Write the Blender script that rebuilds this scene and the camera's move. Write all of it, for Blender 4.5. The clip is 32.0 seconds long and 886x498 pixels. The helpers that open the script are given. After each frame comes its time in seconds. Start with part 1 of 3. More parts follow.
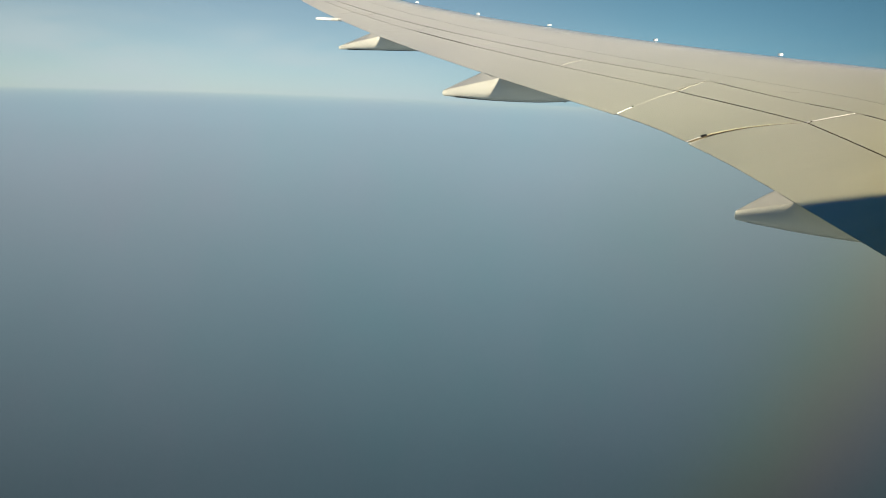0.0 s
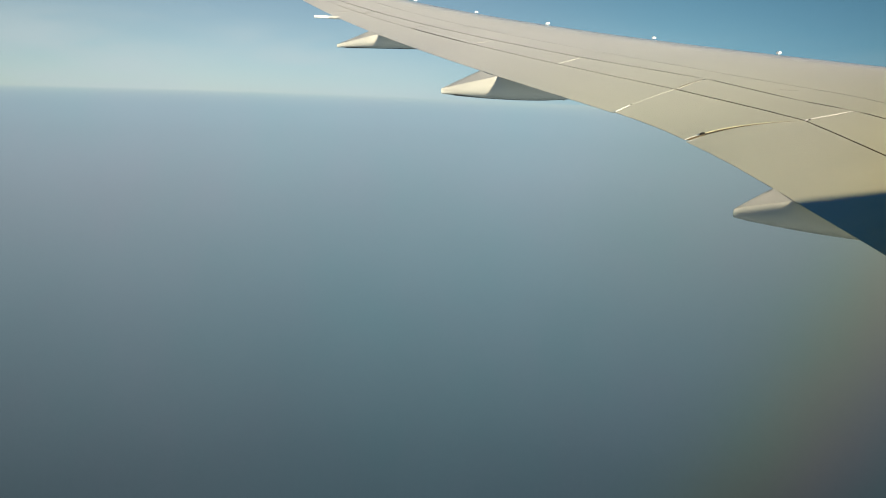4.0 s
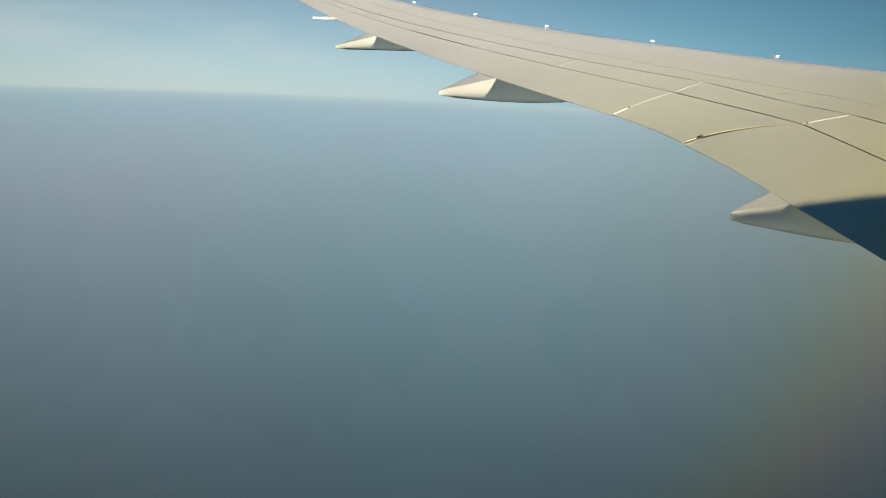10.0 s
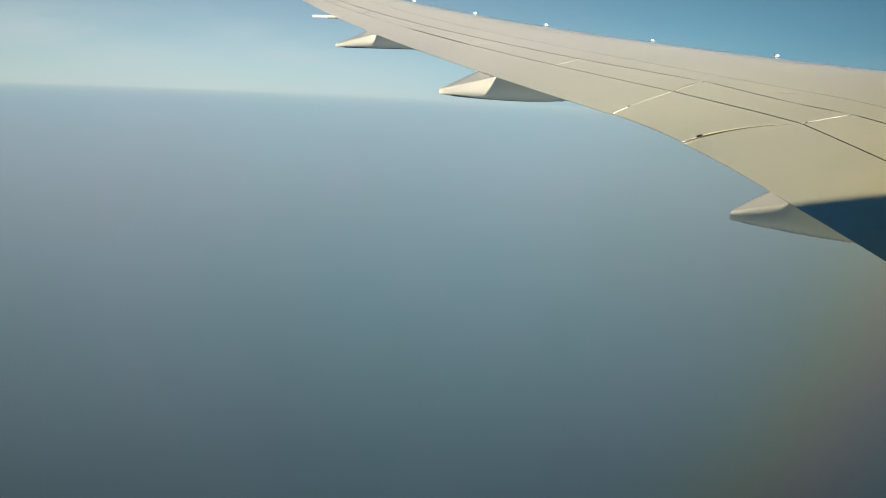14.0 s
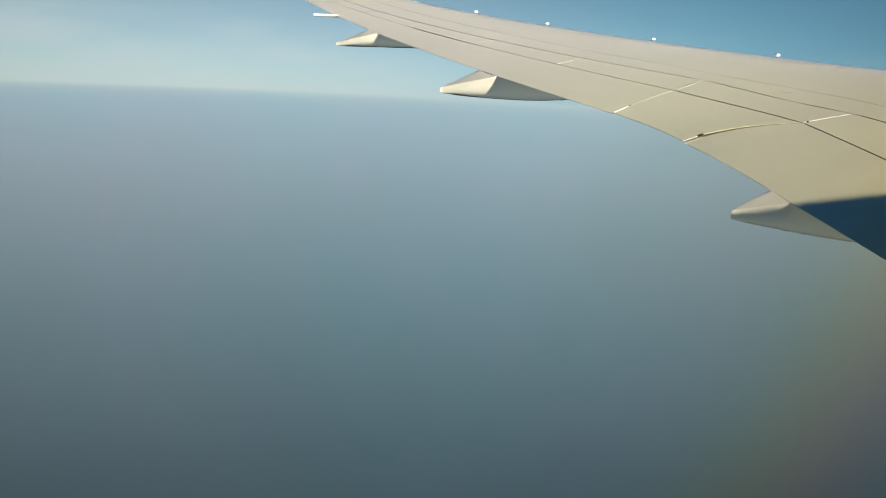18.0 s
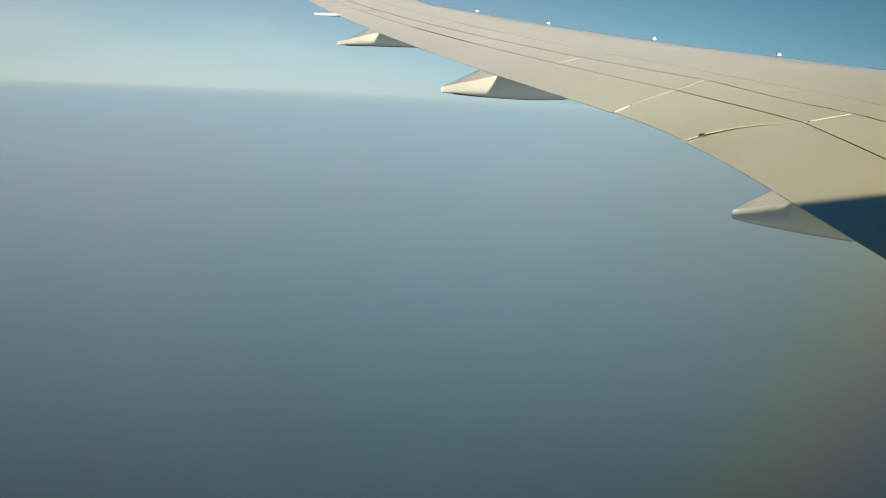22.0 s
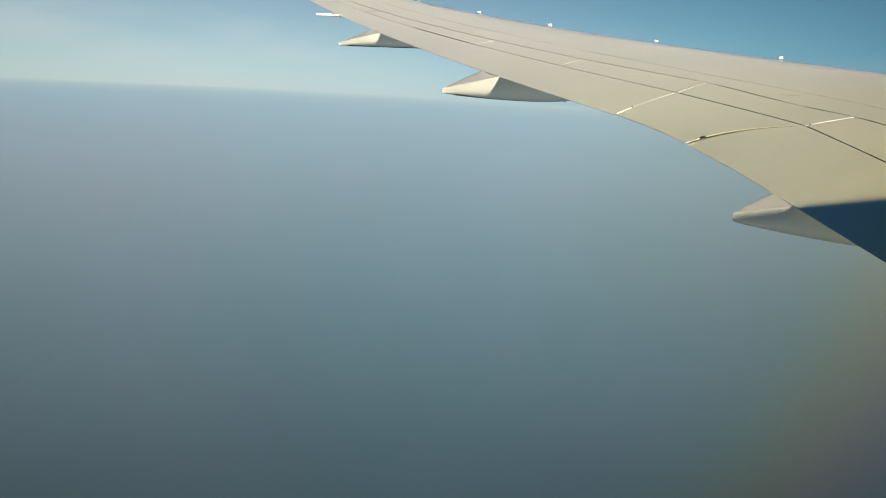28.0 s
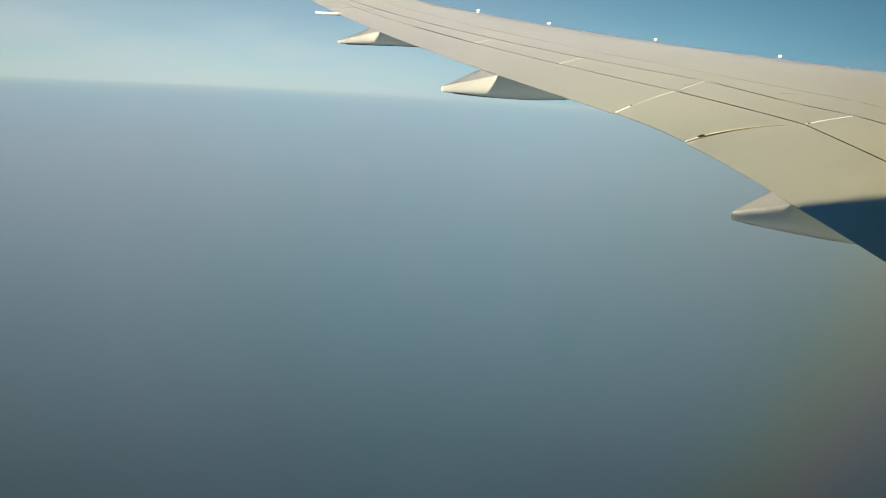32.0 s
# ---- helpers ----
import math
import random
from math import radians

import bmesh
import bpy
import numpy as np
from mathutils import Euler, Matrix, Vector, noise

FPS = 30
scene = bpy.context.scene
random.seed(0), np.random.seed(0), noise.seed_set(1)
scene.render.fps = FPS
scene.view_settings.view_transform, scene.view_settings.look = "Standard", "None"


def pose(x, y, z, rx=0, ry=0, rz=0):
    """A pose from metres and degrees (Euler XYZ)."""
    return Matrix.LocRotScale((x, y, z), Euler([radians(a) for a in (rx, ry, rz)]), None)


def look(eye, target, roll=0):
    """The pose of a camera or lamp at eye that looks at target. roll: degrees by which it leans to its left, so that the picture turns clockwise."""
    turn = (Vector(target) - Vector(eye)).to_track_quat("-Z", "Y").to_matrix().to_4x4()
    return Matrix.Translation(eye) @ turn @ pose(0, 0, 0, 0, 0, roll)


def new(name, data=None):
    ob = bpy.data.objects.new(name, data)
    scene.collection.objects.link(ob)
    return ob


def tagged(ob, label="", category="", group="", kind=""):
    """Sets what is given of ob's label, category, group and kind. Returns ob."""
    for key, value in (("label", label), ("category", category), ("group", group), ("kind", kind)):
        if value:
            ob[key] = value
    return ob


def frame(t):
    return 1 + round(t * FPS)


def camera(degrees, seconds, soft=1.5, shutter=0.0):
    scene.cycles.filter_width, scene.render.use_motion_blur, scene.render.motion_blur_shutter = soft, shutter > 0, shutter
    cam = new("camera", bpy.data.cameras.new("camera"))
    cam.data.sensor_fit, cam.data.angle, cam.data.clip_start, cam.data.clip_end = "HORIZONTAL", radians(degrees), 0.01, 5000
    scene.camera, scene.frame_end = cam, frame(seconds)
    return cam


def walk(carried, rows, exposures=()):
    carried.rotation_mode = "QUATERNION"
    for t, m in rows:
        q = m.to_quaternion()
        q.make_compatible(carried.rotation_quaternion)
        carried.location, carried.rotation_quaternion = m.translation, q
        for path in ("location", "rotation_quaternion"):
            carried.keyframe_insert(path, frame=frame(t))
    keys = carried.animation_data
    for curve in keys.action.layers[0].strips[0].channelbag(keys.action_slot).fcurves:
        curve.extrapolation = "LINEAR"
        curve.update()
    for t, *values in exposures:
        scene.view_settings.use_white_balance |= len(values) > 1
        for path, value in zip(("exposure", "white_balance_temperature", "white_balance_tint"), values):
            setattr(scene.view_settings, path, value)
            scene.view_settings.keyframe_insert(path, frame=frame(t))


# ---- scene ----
PATH = [
    (0.0, 0.0011, 0.0153, 0.0051, 76.438, -1.493, -1.319),
    (0.5, 0.0012, 0.0152, 0.0049, 76.434, -1.539, -1.327),
    (1.0, 0.0011, 0.0152, 0.0048, 76.469, -1.581, -1.411),
    (1.5, 0.0010, 0.0152, 0.0046, 76.404, -1.517, -1.404),
    (2.0, 0.0010, 0.0152, 0.0045, 76.338, -1.459, -1.366),
    (2.5, 0.0009, 0.0152, 0.0044, 76.306, -1.452, -1.372),
    (3.0, 0.0010, 0.0150, 0.0042, 76.391, -1.482, -1.366),
    (3.5, 0.0009, 0.0151, 0.0041, 76.296, -1.463, -1.437),
    (5.5, 0.0006, 0.0150, 0.0036, 76.340, -1.573, -1.455),
    (6.0, 0.0006, 0.0150, 0.0035, 76.339, -1.682, -1.524),
    (6.5, 0.0005, 0.0149, 0.0033, 76.430, -1.749, -1.561),
    (7.0, 0.0004, 0.0149, 0.0033, 76.328, -1.686, -1.511),
    (7.5, 0.0003, 0.0150, 0.0032, 76.324, -1.673, -1.497),
    (8.0, 0.0002, 0.0149, 0.0031, 76.326, -1.693, -1.519),
    (8.5, 0.0002, 0.0149, 0.0030, 76.381, -1.703, -1.527),
    (9.0, 0.0000, 0.0150, 0.0029, 76.394, -1.756, -1.609),
    (9.5, -0.0000, 0.0149, 0.0029, 76.334, -1.753, -1.566),
    (10.0, -0.0001, 0.0149, 0.0028, 76.455, -1.768, -1.570),
    (10.5, -0.0001, 0.0149, 0.0027, 76.322, -1.664, -1.475),
    (11.0, -0.0003, 0.0149, 0.0027, 76.277, -1.695, -1.449),
    (11.5, -0.0002, 0.0148, 0.0026, 76.439, -1.793, -1.514),
    (12.0, -0.0002, 0.0147, 0.0025, 76.369, -1.855, -1.528),
    (12.5, -0.0003, 0.0147, 0.0025, 76.389, -1.889, -1.592),
    (13.0, -0.0005, 0.0147, 0.0025, 76.267, -1.879, -1.577),
    (13.5, -0.0005, 0.0147, 0.0025, 76.320, -1.828, -1.573),
    (14.0, -0.0007, 0.0148, 0.0025, 76.349, -1.916, -1.584),
    (14.5, -0.0008, 0.0148, 0.0025, 76.300, -1.852, -1.564),
    (16.5, -0.0011, 0.0146, 0.0025, 76.324, -1.956, -1.527),
    (17.0, -0.0012, 0.0145, 0.0025, 76.262, -1.933, -1.510),
    (17.5, -0.0013, 0.0145, 0.0025, 76.262, -1.926, -1.467),
    (18.0, -0.0013, 0.0145, 0.0025, 76.259, -1.977, -1.512),
    (18.5, -0.0014, 0.0145, 0.0026, 76.254, -1.966, -1.574),
    (19.0, -0.0014, 0.0144, 0.0026, 76.188, -1.923, -1.514),
    (19.5, -0.0016, 0.0144, 0.0026, 76.218, -1.980, -1.519),
    (20.0, -0.0016, 0.0143, 0.0026, 76.156, -1.988, -1.454),
    (20.5, -0.0017, 0.0143, 0.0027, 76.252, -1.950, -1.470),
    (21.0, -0.0018, 0.0143, 0.0027, 76.239, -2.015, -1.476),
    (21.5, -0.0019, 0.0143, 0.0028, 76.209, -2.011, -1.493),
    (22.0, -0.0020, 0.0143, 0.0029, 76.211, -2.019, -1.454),
    (22.5, -0.0021, 0.0143, 0.0030, 76.176, -1.994, -1.404),
    (23.0, -0.0023, 0.0144, 0.0031, 76.200, -2.033, -1.413),
    (23.5, -0.0023, 0.0143, 0.0032, 76.315, -2.206, -1.450),
    (24.0, -0.0025, 0.0144, 0.0033, 76.315, -2.134, -1.450),
    (24.5, -0.0026, 0.0143, 0.0034, 76.359, -2.255, -1.414),
    (25.0, -0.0027, 0.0144, 0.0035, 76.358, -2.281, -1.448),
    (25.5, -0.0027, 0.0142, 0.0036, 76.349, -2.378, -1.475),
    (27.5, -0.0031, 0.0142, 0.0039, 76.237, -2.290, -1.531),
    (28.0, -0.0032, 0.0141, 0.0040, 76.273, -2.351, -1.334),
    (28.5, -0.0033, 0.0141, 0.0042, 76.342, -2.365, -1.335),
    (29.0, -0.0033, 0.0140, 0.0042, 76.359, -2.286, -1.408),
    (29.5, -0.0035, 0.0141, 0.0043, 76.405, -2.283, -1.382),
    (30.0, -0.0036, 0.0140, 0.0044, 76.284, -2.320, -1.341),
    (30.5, -0.0036, 0.0140, 0.0045, 76.280, -2.248, -1.307),
    (31.0, -0.0037, 0.0140, 0.0046, 76.225, -2.318, -1.471),
    (31.5, -0.0038, 0.0139, 0.0047, 76.227, -2.318, -1.466),
    (32.0, -0.0038, 0.0138, 0.0048, 76.162, -2.349, -1.420),
]
cam = camera(62.02, 32.0, 1.0)
EXPOSURE = 0.8
PANE = 0.68  # share of the light that the window pane lets through
SEEN = EXPOSURE - math.log2(PANE) - 0.03
walk(cam, [(t, pose(x, y, z, rx, ry, rz)) for t, x, y, z, rx, ry, rz in PATH], [(0.0, SEEN - 0.04, 6600, 3), (9.0, SEEN, 6600, 3), (32.0, SEEN + 0.02, 6600, 3)])

# ---- sky and sun ----
def srgb(r, g, b):
    def lin(v):
        v /= 255
        return v / 12.92 if v <= 0.04045 else ((v + 0.055) / 1.055) ** 2.4
    return (lin(r), lin(g), lin(b), 1)


SUN = Vector((0.72, -1.0, 0.550)).normalized()
world = bpy.data.worlds.new("sky")
scene.world = world
world.use_nodes = True
wn = world.node_tree.nodes
sky = wn.new("ShaderNodeTexSky")
sky.sky_type = "NISHITA"
sky.sun_disc = False
sky.sun_elevation = math.asin(SUN.z)
sky.sun_rotation = math.atan2(SUN.x, SUN.y)
sky.altitude = 7000
sky.air_density = 1.0
sky.dust_density = 1.2
sky.ozone_density = 1.0
# at this height the visible horizon lies below the level line, and pale haze lies along it
wl = world.node_tree.links
sky_co = wn.new("ShaderNodeTexCoord")
dip = wn.new("ShaderNodeVectorMath")
dip.inputs[1].default_value = (0, 0, 0.040)
wl.new(sky_co.outputs["Generated"], dip.inputs[0])
wl.new(dip.outputs["Vector"], sky.inputs["Vector"])
tint = wn.new("ShaderNodeVectorMath")
tint.operation = "MULTIPLY"
wl.new(sky.outputs["Color"], tint.inputs[0])
# deeper blue ahead, square to the sun; paler astern, opposite the sun
side = wn.new("ShaderNodeSeparateXYZ")
wl.new(sky_co.outputs["Generated"], side.inputs[0])
bearing = wn.new("ShaderNodeMapRange")
bearing.inputs["From Min"].default_value = -0.55
bearing.inputs["From Max"].default_value = 0.55
wl.new(side.outputs["X"], bearing.inputs["Value"])
blue = wn.new("ShaderNodeValToRGB")
for i, (at, c) in enumerate([(0.0, (0.0425, 0.0452, 0.0375)), (0.25, (0.0385, 0.0468, 0.0420)), (0.55, (0.0335, 0.0465, 0.0435)), (0.8, (0.0245, 0.0455, 0.0435)), (1.0, (0.0162, 0.0425, 0.0420))]):
    stop = blue.color_ramp.elements[i] if i < 2 else blue.color_ramp.elements.new(at)
    stop.position = at
    stop.color = (*c, 1)
wl.new(bearing.outputs["Result"], blue.inputs["Fac"])
zenith = wn.new("ShaderNodeMapRange")
zenith.inputs["From Min"].default_value = 0.3
zenith.inputs["From Max"].default_value = 0.8
wl.new(side.outputs["Z"], zenith.inputs["Value"])
deep = wn.new("ShaderNodeMix")
deep.data_type = "RGBA"
wl.new(zenith.outputs["Result"], deep.inputs["Factor"])
wl.new(blue.outputs["Color"], deep.inputs[6])
deep.inputs[7].default_value = (0.019, 0.074, 0.115, 1)
wl.new(deep.outputs[2], tint.inputs[1])
height = wn.new("ShaderNodeSeparateXYZ")
wl.new(dip.outputs["Vector"], height.inputs[0])
above = wn.new("ShaderNodeMath")
above.operation = "MAXIMUM"
above.inputs[1].default_value = 0.0
wl.new(height.outputs["Z"], above.inputs[0])
fade = wn.new("ShaderNodeMath")
fade.operation = "MULTIPLY"
fade.inputs[1].default_value = -1 / 0.105
wl.new(above.outputs["Value"], fade.inputs[0])
veil = wn.new("ShaderNodeMath")
veil.operation = "EXPONENT"
wl.new(fade.outputs["Value"], veil.inputs[0])
hazy = wn.new("ShaderNodeMix")
hazy.data_type = "RGBA"
wl.new(veil.outputs["Value"], hazy.inputs["Factor"])
wl.new(tint.outputs["Vector"], hazy.inputs[6])
rim = wn.new("ShaderNodeValToRGB")
for i, (at, c) in enumerate([(0.0, (199, 212, 212)), (0.25, (203, 215, 217)), (0.5, (192, 209, 217)), (0.75, (160, 194, 210)), (1.0, (138, 180, 201))]):
    stop = rim.color_ramp.elements[i] if i < 2 else rim.color_ramp.elements.new(at)
    stop.position = at
    stop.color = [v / 2 ** EXPOSURE for v in srgb(*c)[:3]] + [1]
wl.new(bearing.outputs["Result"], rim.inputs["Fac"])
wl.new(rim.outputs["Color"], hazy.inputs[7])
# thin pale cloud in long flat streaks low over the horizon, denser astern
streak = wn.new("ShaderNodeMapping")
streak.inputs["Location"].default_value = (0.35, 0.1, 0.02)
streak.inputs["Scale"].default_value = (2.2, 2.2, 10.0)
wl.new(sky_co.outputs["Generated"], streak.inputs["Vector"])
wisps = wn.new("ShaderNodeTexNoise")
wisps.inputs["Scale"].default_value = 2.6
wisps.inputs["Detail"].default_value = 5
wisps.inputs["Roughness"].default_value = 0.55
wl.new(streak.outputs["Vector"], wisps.inputs["Vector"])
thin = wn.new("ShaderNodeMapRange")
thin.interpolation_type = "SMOOTHSTEP"
thin.inputs["From Min"].default_value = 0.36
thin.inputs["From Max"].default_value = 0.66
wl.new(wisps.outputs["Fac"], thin.inputs["Value"])
layer = wn.new("ShaderNodeMapRange")
layer.interpolation_type = "SMOOTHSTEP"
layer.inputs["From Min"].default_value = 0.130
layer.inputs["From Max"].default_value = 0.060
layer.inputs["To Max"].default_value = 0.62
wl.new(above.outputs["Value"], layer.inputs["Value"])
spread = wn.new("ShaderNodeMapRange")
spread.interpolation_type = "SMOOTHSTEP"
spread.inputs["From Min"].default_value = 0.12
spread.inputs["From Max"].default_value = -0.36
spread.inputs["To Min"].default_value = 0.12
wl.new(side.outputs["X"], spread.inputs["Value"])
cover = wn.new("ShaderNodeMath")
cover.operation = "MULTIPLY"
wl.new(thin.outputs["Result"], cover.inputs[0])
wl.new(layer.outputs["Result"], cover.inputs[1])
cloud_fac = wn.new("ShaderNodeMath")
cloud_fac.operation = "MULTIPLY"
wl.new(cover.outputs["Value"], cloud_fac.inputs[0])
wl.new(spread.outputs["Result"], cloud_fac.inputs[1])
clouds = wn.new("ShaderNodeMix")
clouds.data_type = "RGBA"
wl.new(cloud_fac.outputs["Value"], clouds.inputs["Factor"])
wl.new(hazy.outputs[2], clouds.inputs[6])
clouds.inputs[7].default_value = [v / 2 ** EXPOSURE for v in srgb(203, 216, 224)[:3]] + [1]
wl.new(clouds.outputs[2], wn["Background"].inputs["Color"])
wn["Background"].inputs["Strength"].default_value = 1.0
lamp = bpy.data.lights.new("sun", "SUN")
lamp.energy = 5.0
lamp.angle = radians(0.53)
lamp.color = (1.0, 0.880, 0.690)
sun = new("sun", lamp)
sun.matrix_world = look(SUN * 60, (0, 0, 0))


# ---- materials ----
def paint(name, colour, rough=0.4, metal=0.0, vary=0.06, scale=1.5, bump=0.0, streak=1.0, fine=30.0, gloss=0.3, coat=0.0, root_tint=None):
    """Paint or metal with broad stains and fine grain; streak > 1 draws the stains out along the airflow."""
    m = bpy.data.materials.new(name)
    m.use_nodes = True
    nt = m.node_tree
    n, link = nt.nodes, nt.links
    b = n["Principled BSDF"]
    co = n.new("ShaderNodeTexCoord")
    mp = n.new("ShaderNodeMapping")
    mp.inputs["Scale"].default_value = (1 / streak, 1, 1)
    link.new(co.outputs["Object"], mp.inputs["Vector"])
    big = n.new("ShaderNodeTexNoise")
    big.inputs["Scale"].default_value = scale
    big.inputs["Detail"].default_value = 6
    link.new(mp.outputs["Vector"], big.inputs["Vector"])
    small = n.new("ShaderNodeTexNoise")
    small.inputs["Scale"].default_value = fine
    small.inputs["Detail"].default_value = 3
    link.new(mp.outputs["Vector"], small.inputs["Vector"])
    add = n.new("ShaderNodeMath")
    add.operation = "MULTIPLY_ADD"
    add.inputs[1].default_value = 0.3
    link.new(small.outputs["Fac"], add.inputs[0])
    link.new(big.outputs["Fac"], add.inputs[2])
    ramp = n.new("ShaderNodeMapRange")
    ramp.inputs["From Min"].default_value = 0.35
    ramp.inputs["From Max"].default_value = 0.95
    ramp.inputs["To Min"].default_value = 1 - vary
    ramp.inputs["To Max"].default_value = 1 + vary
    link.new(add.outputs["Value"], ramp.inputs["Value"])
    mul = n.new("ShaderNodeVectorMath")
    mul.operation = "SCALE"
    mul.inputs[0].default_value = colour[:3]
    if root_tint:
        # the window's yellow tint painted into the wing: stronger towards the wing's root
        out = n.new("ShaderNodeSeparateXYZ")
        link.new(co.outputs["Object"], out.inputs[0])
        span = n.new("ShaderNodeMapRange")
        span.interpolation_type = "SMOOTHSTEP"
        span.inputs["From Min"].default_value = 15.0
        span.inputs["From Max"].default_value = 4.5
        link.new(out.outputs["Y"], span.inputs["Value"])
        tint_mix = n.new("ShaderNodeMix")
        tint_mix.data_type = "RGBA"
        tint_mix.inputs[6].default_value = (*colour[:3], 1)
        tint_mix.inputs[7].default_value = (*root_tint, 1)
        link.new(span.outputs["Result"], tint_mix.inputs["Factor"])
        link.new(tint_mix.outputs[2], mul.inputs[0])
    link.new(ramp.outputs["Result"], mul.inputs["Scale"])
    link.new(mul.outputs["Vector"], b.inputs["Base Color"])
    rr = n.new("ShaderNodeMapRange")
    rr.inputs["To Min"].default_value = rough - 0.08
    rr.inputs["To Max"].default_value = rough + 0.08
    link.new(big.outputs["Fac"], rr.inputs["Value"])
    link.new(rr.outputs["Result"], b.inputs["Roughness"])
    b.inputs["Metallic"].default_value = metal
    b.inputs["Specular IOR Level"].default_value = gloss
    b.inputs["Coat Weight"].default_value = coat
    b.inputs["Coat Roughness"].default_value = 0.25
    if bump:
        bp = n.new("ShaderNodeBump")
        bp.inputs["Strength"].default_value = bump
        bp.inputs["Distance"].default_value = 0.01
        link.new(big.outputs["Fac"], bp.inputs["Height"])
        link.new(bp.outputs["Normal"], b.inputs["Normal"])
    return m


def fade_to_metal(m, name):
    """Fades the paint of m into sky-reflecting aluminium where the mesh says so, to imitate a blurred edge."""
    m = m.copy()
    m.name = name
    n, link = m.node_tree.nodes, m.node_tree.links
    b = n["Principled BSDF"]
    edge_fade = n.new("ShaderNodeAttribute")
    edge_fade.attribute_name = "bare"
    for key, metal in (("Base Color", (0.90, 0.91, 0.92, 1)), ("Roughness", (0.42, 0.42, 0.42, 1))):
        mix = n.new("ShaderNodeMix")
        mix.data_type = "RGBA"
        link.new(edge_fade.outputs["Fac"], mix.inputs["Factor"])
        link.new(b.inputs[key].links[0].from_socket, mix.inputs[6])
        mix.inputs[7].default_value = metal
        link.new(mix.outputs[2], b.inputs[key])
    link.new(edge_fade.outputs["Fac"], b.inputs["Metallic"])
    return m


GREY = paint("grey_wing_paint", (0.605, 0.575, 0.525), 0.42, vary=0.05, scale=0.8, streak=3.0, bump=0.05, gloss=0.42, coat=0.15, root_tint=(0.533, 0.520, 0.360))
WING = fade_to_metal(GREY, "wing_paint_fading_to_metal")
OUTER = paint("pale_outer_flap_paint", (0.605, 0.575, 0.525), 0.42, vary=0.06, scale=1.0, streak=3.0, bump=0.4, gloss=0.42, coat=0.15, root_tint=(0.533, 0.520, 0.360))
FLAP = paint("grey_flap_paint", (0.605, 0.575, 0.525), 0.42, vary=0.08, scale=5.0, streak=7.0, bump=0.5, gloss=0.42, coat=0.15, root_tint=(0.528, 0.517, 0.365))
PALE = paint("pale_fairing_paint", (0.560, 0.535, 0.480), 0.4, vary=0.05, scale=2.0, streak=2.0)
FAIRING = paint("inner_fairing_paint", (0.530, 0.515, 0.425), 0.4, vary=0.06, scale=2.0, streak=2.0)
SEAL = paint("cream_joint_seal", (0.62, 0.61, 0.575), 0.5, vary=0.08, scale=8)
PRIMER = paint("yellow_primer", (0.640, 0.610, 0.40), 0.5, vary=0.1, scale=8)
WHITE = paint("white_enamel", (0.85, 0.85, 0.83), 0.3, vary=0.03, scale=8)
BLACK = paint("black_rubber_and_shade", (0.007, 0.007, 0.007), 0.8, vary=0.2, scale=20, gloss=0.1)
# dark floor and brown panel edges: the gaps' shade put into colour
CAVITY = paint("dark_gap_floor", (0.110, 0.084, 0.048), 0.8, vary=0.2, scale=4)
EDGE = paint("brown_gap_edge", (0.120, 0.092, 0.055), 0.7, vary=0.2, scale=6, gloss=0.15)
HULL = paint("white_fuselage_paint", (0.78, 0.78, 0.77), 0.3, vary=0.03, scale=1.0)
LINING = paint("cabin_lining", (0.55, 0.54, 0.52), 0.6, vary=0.04, scale=6)


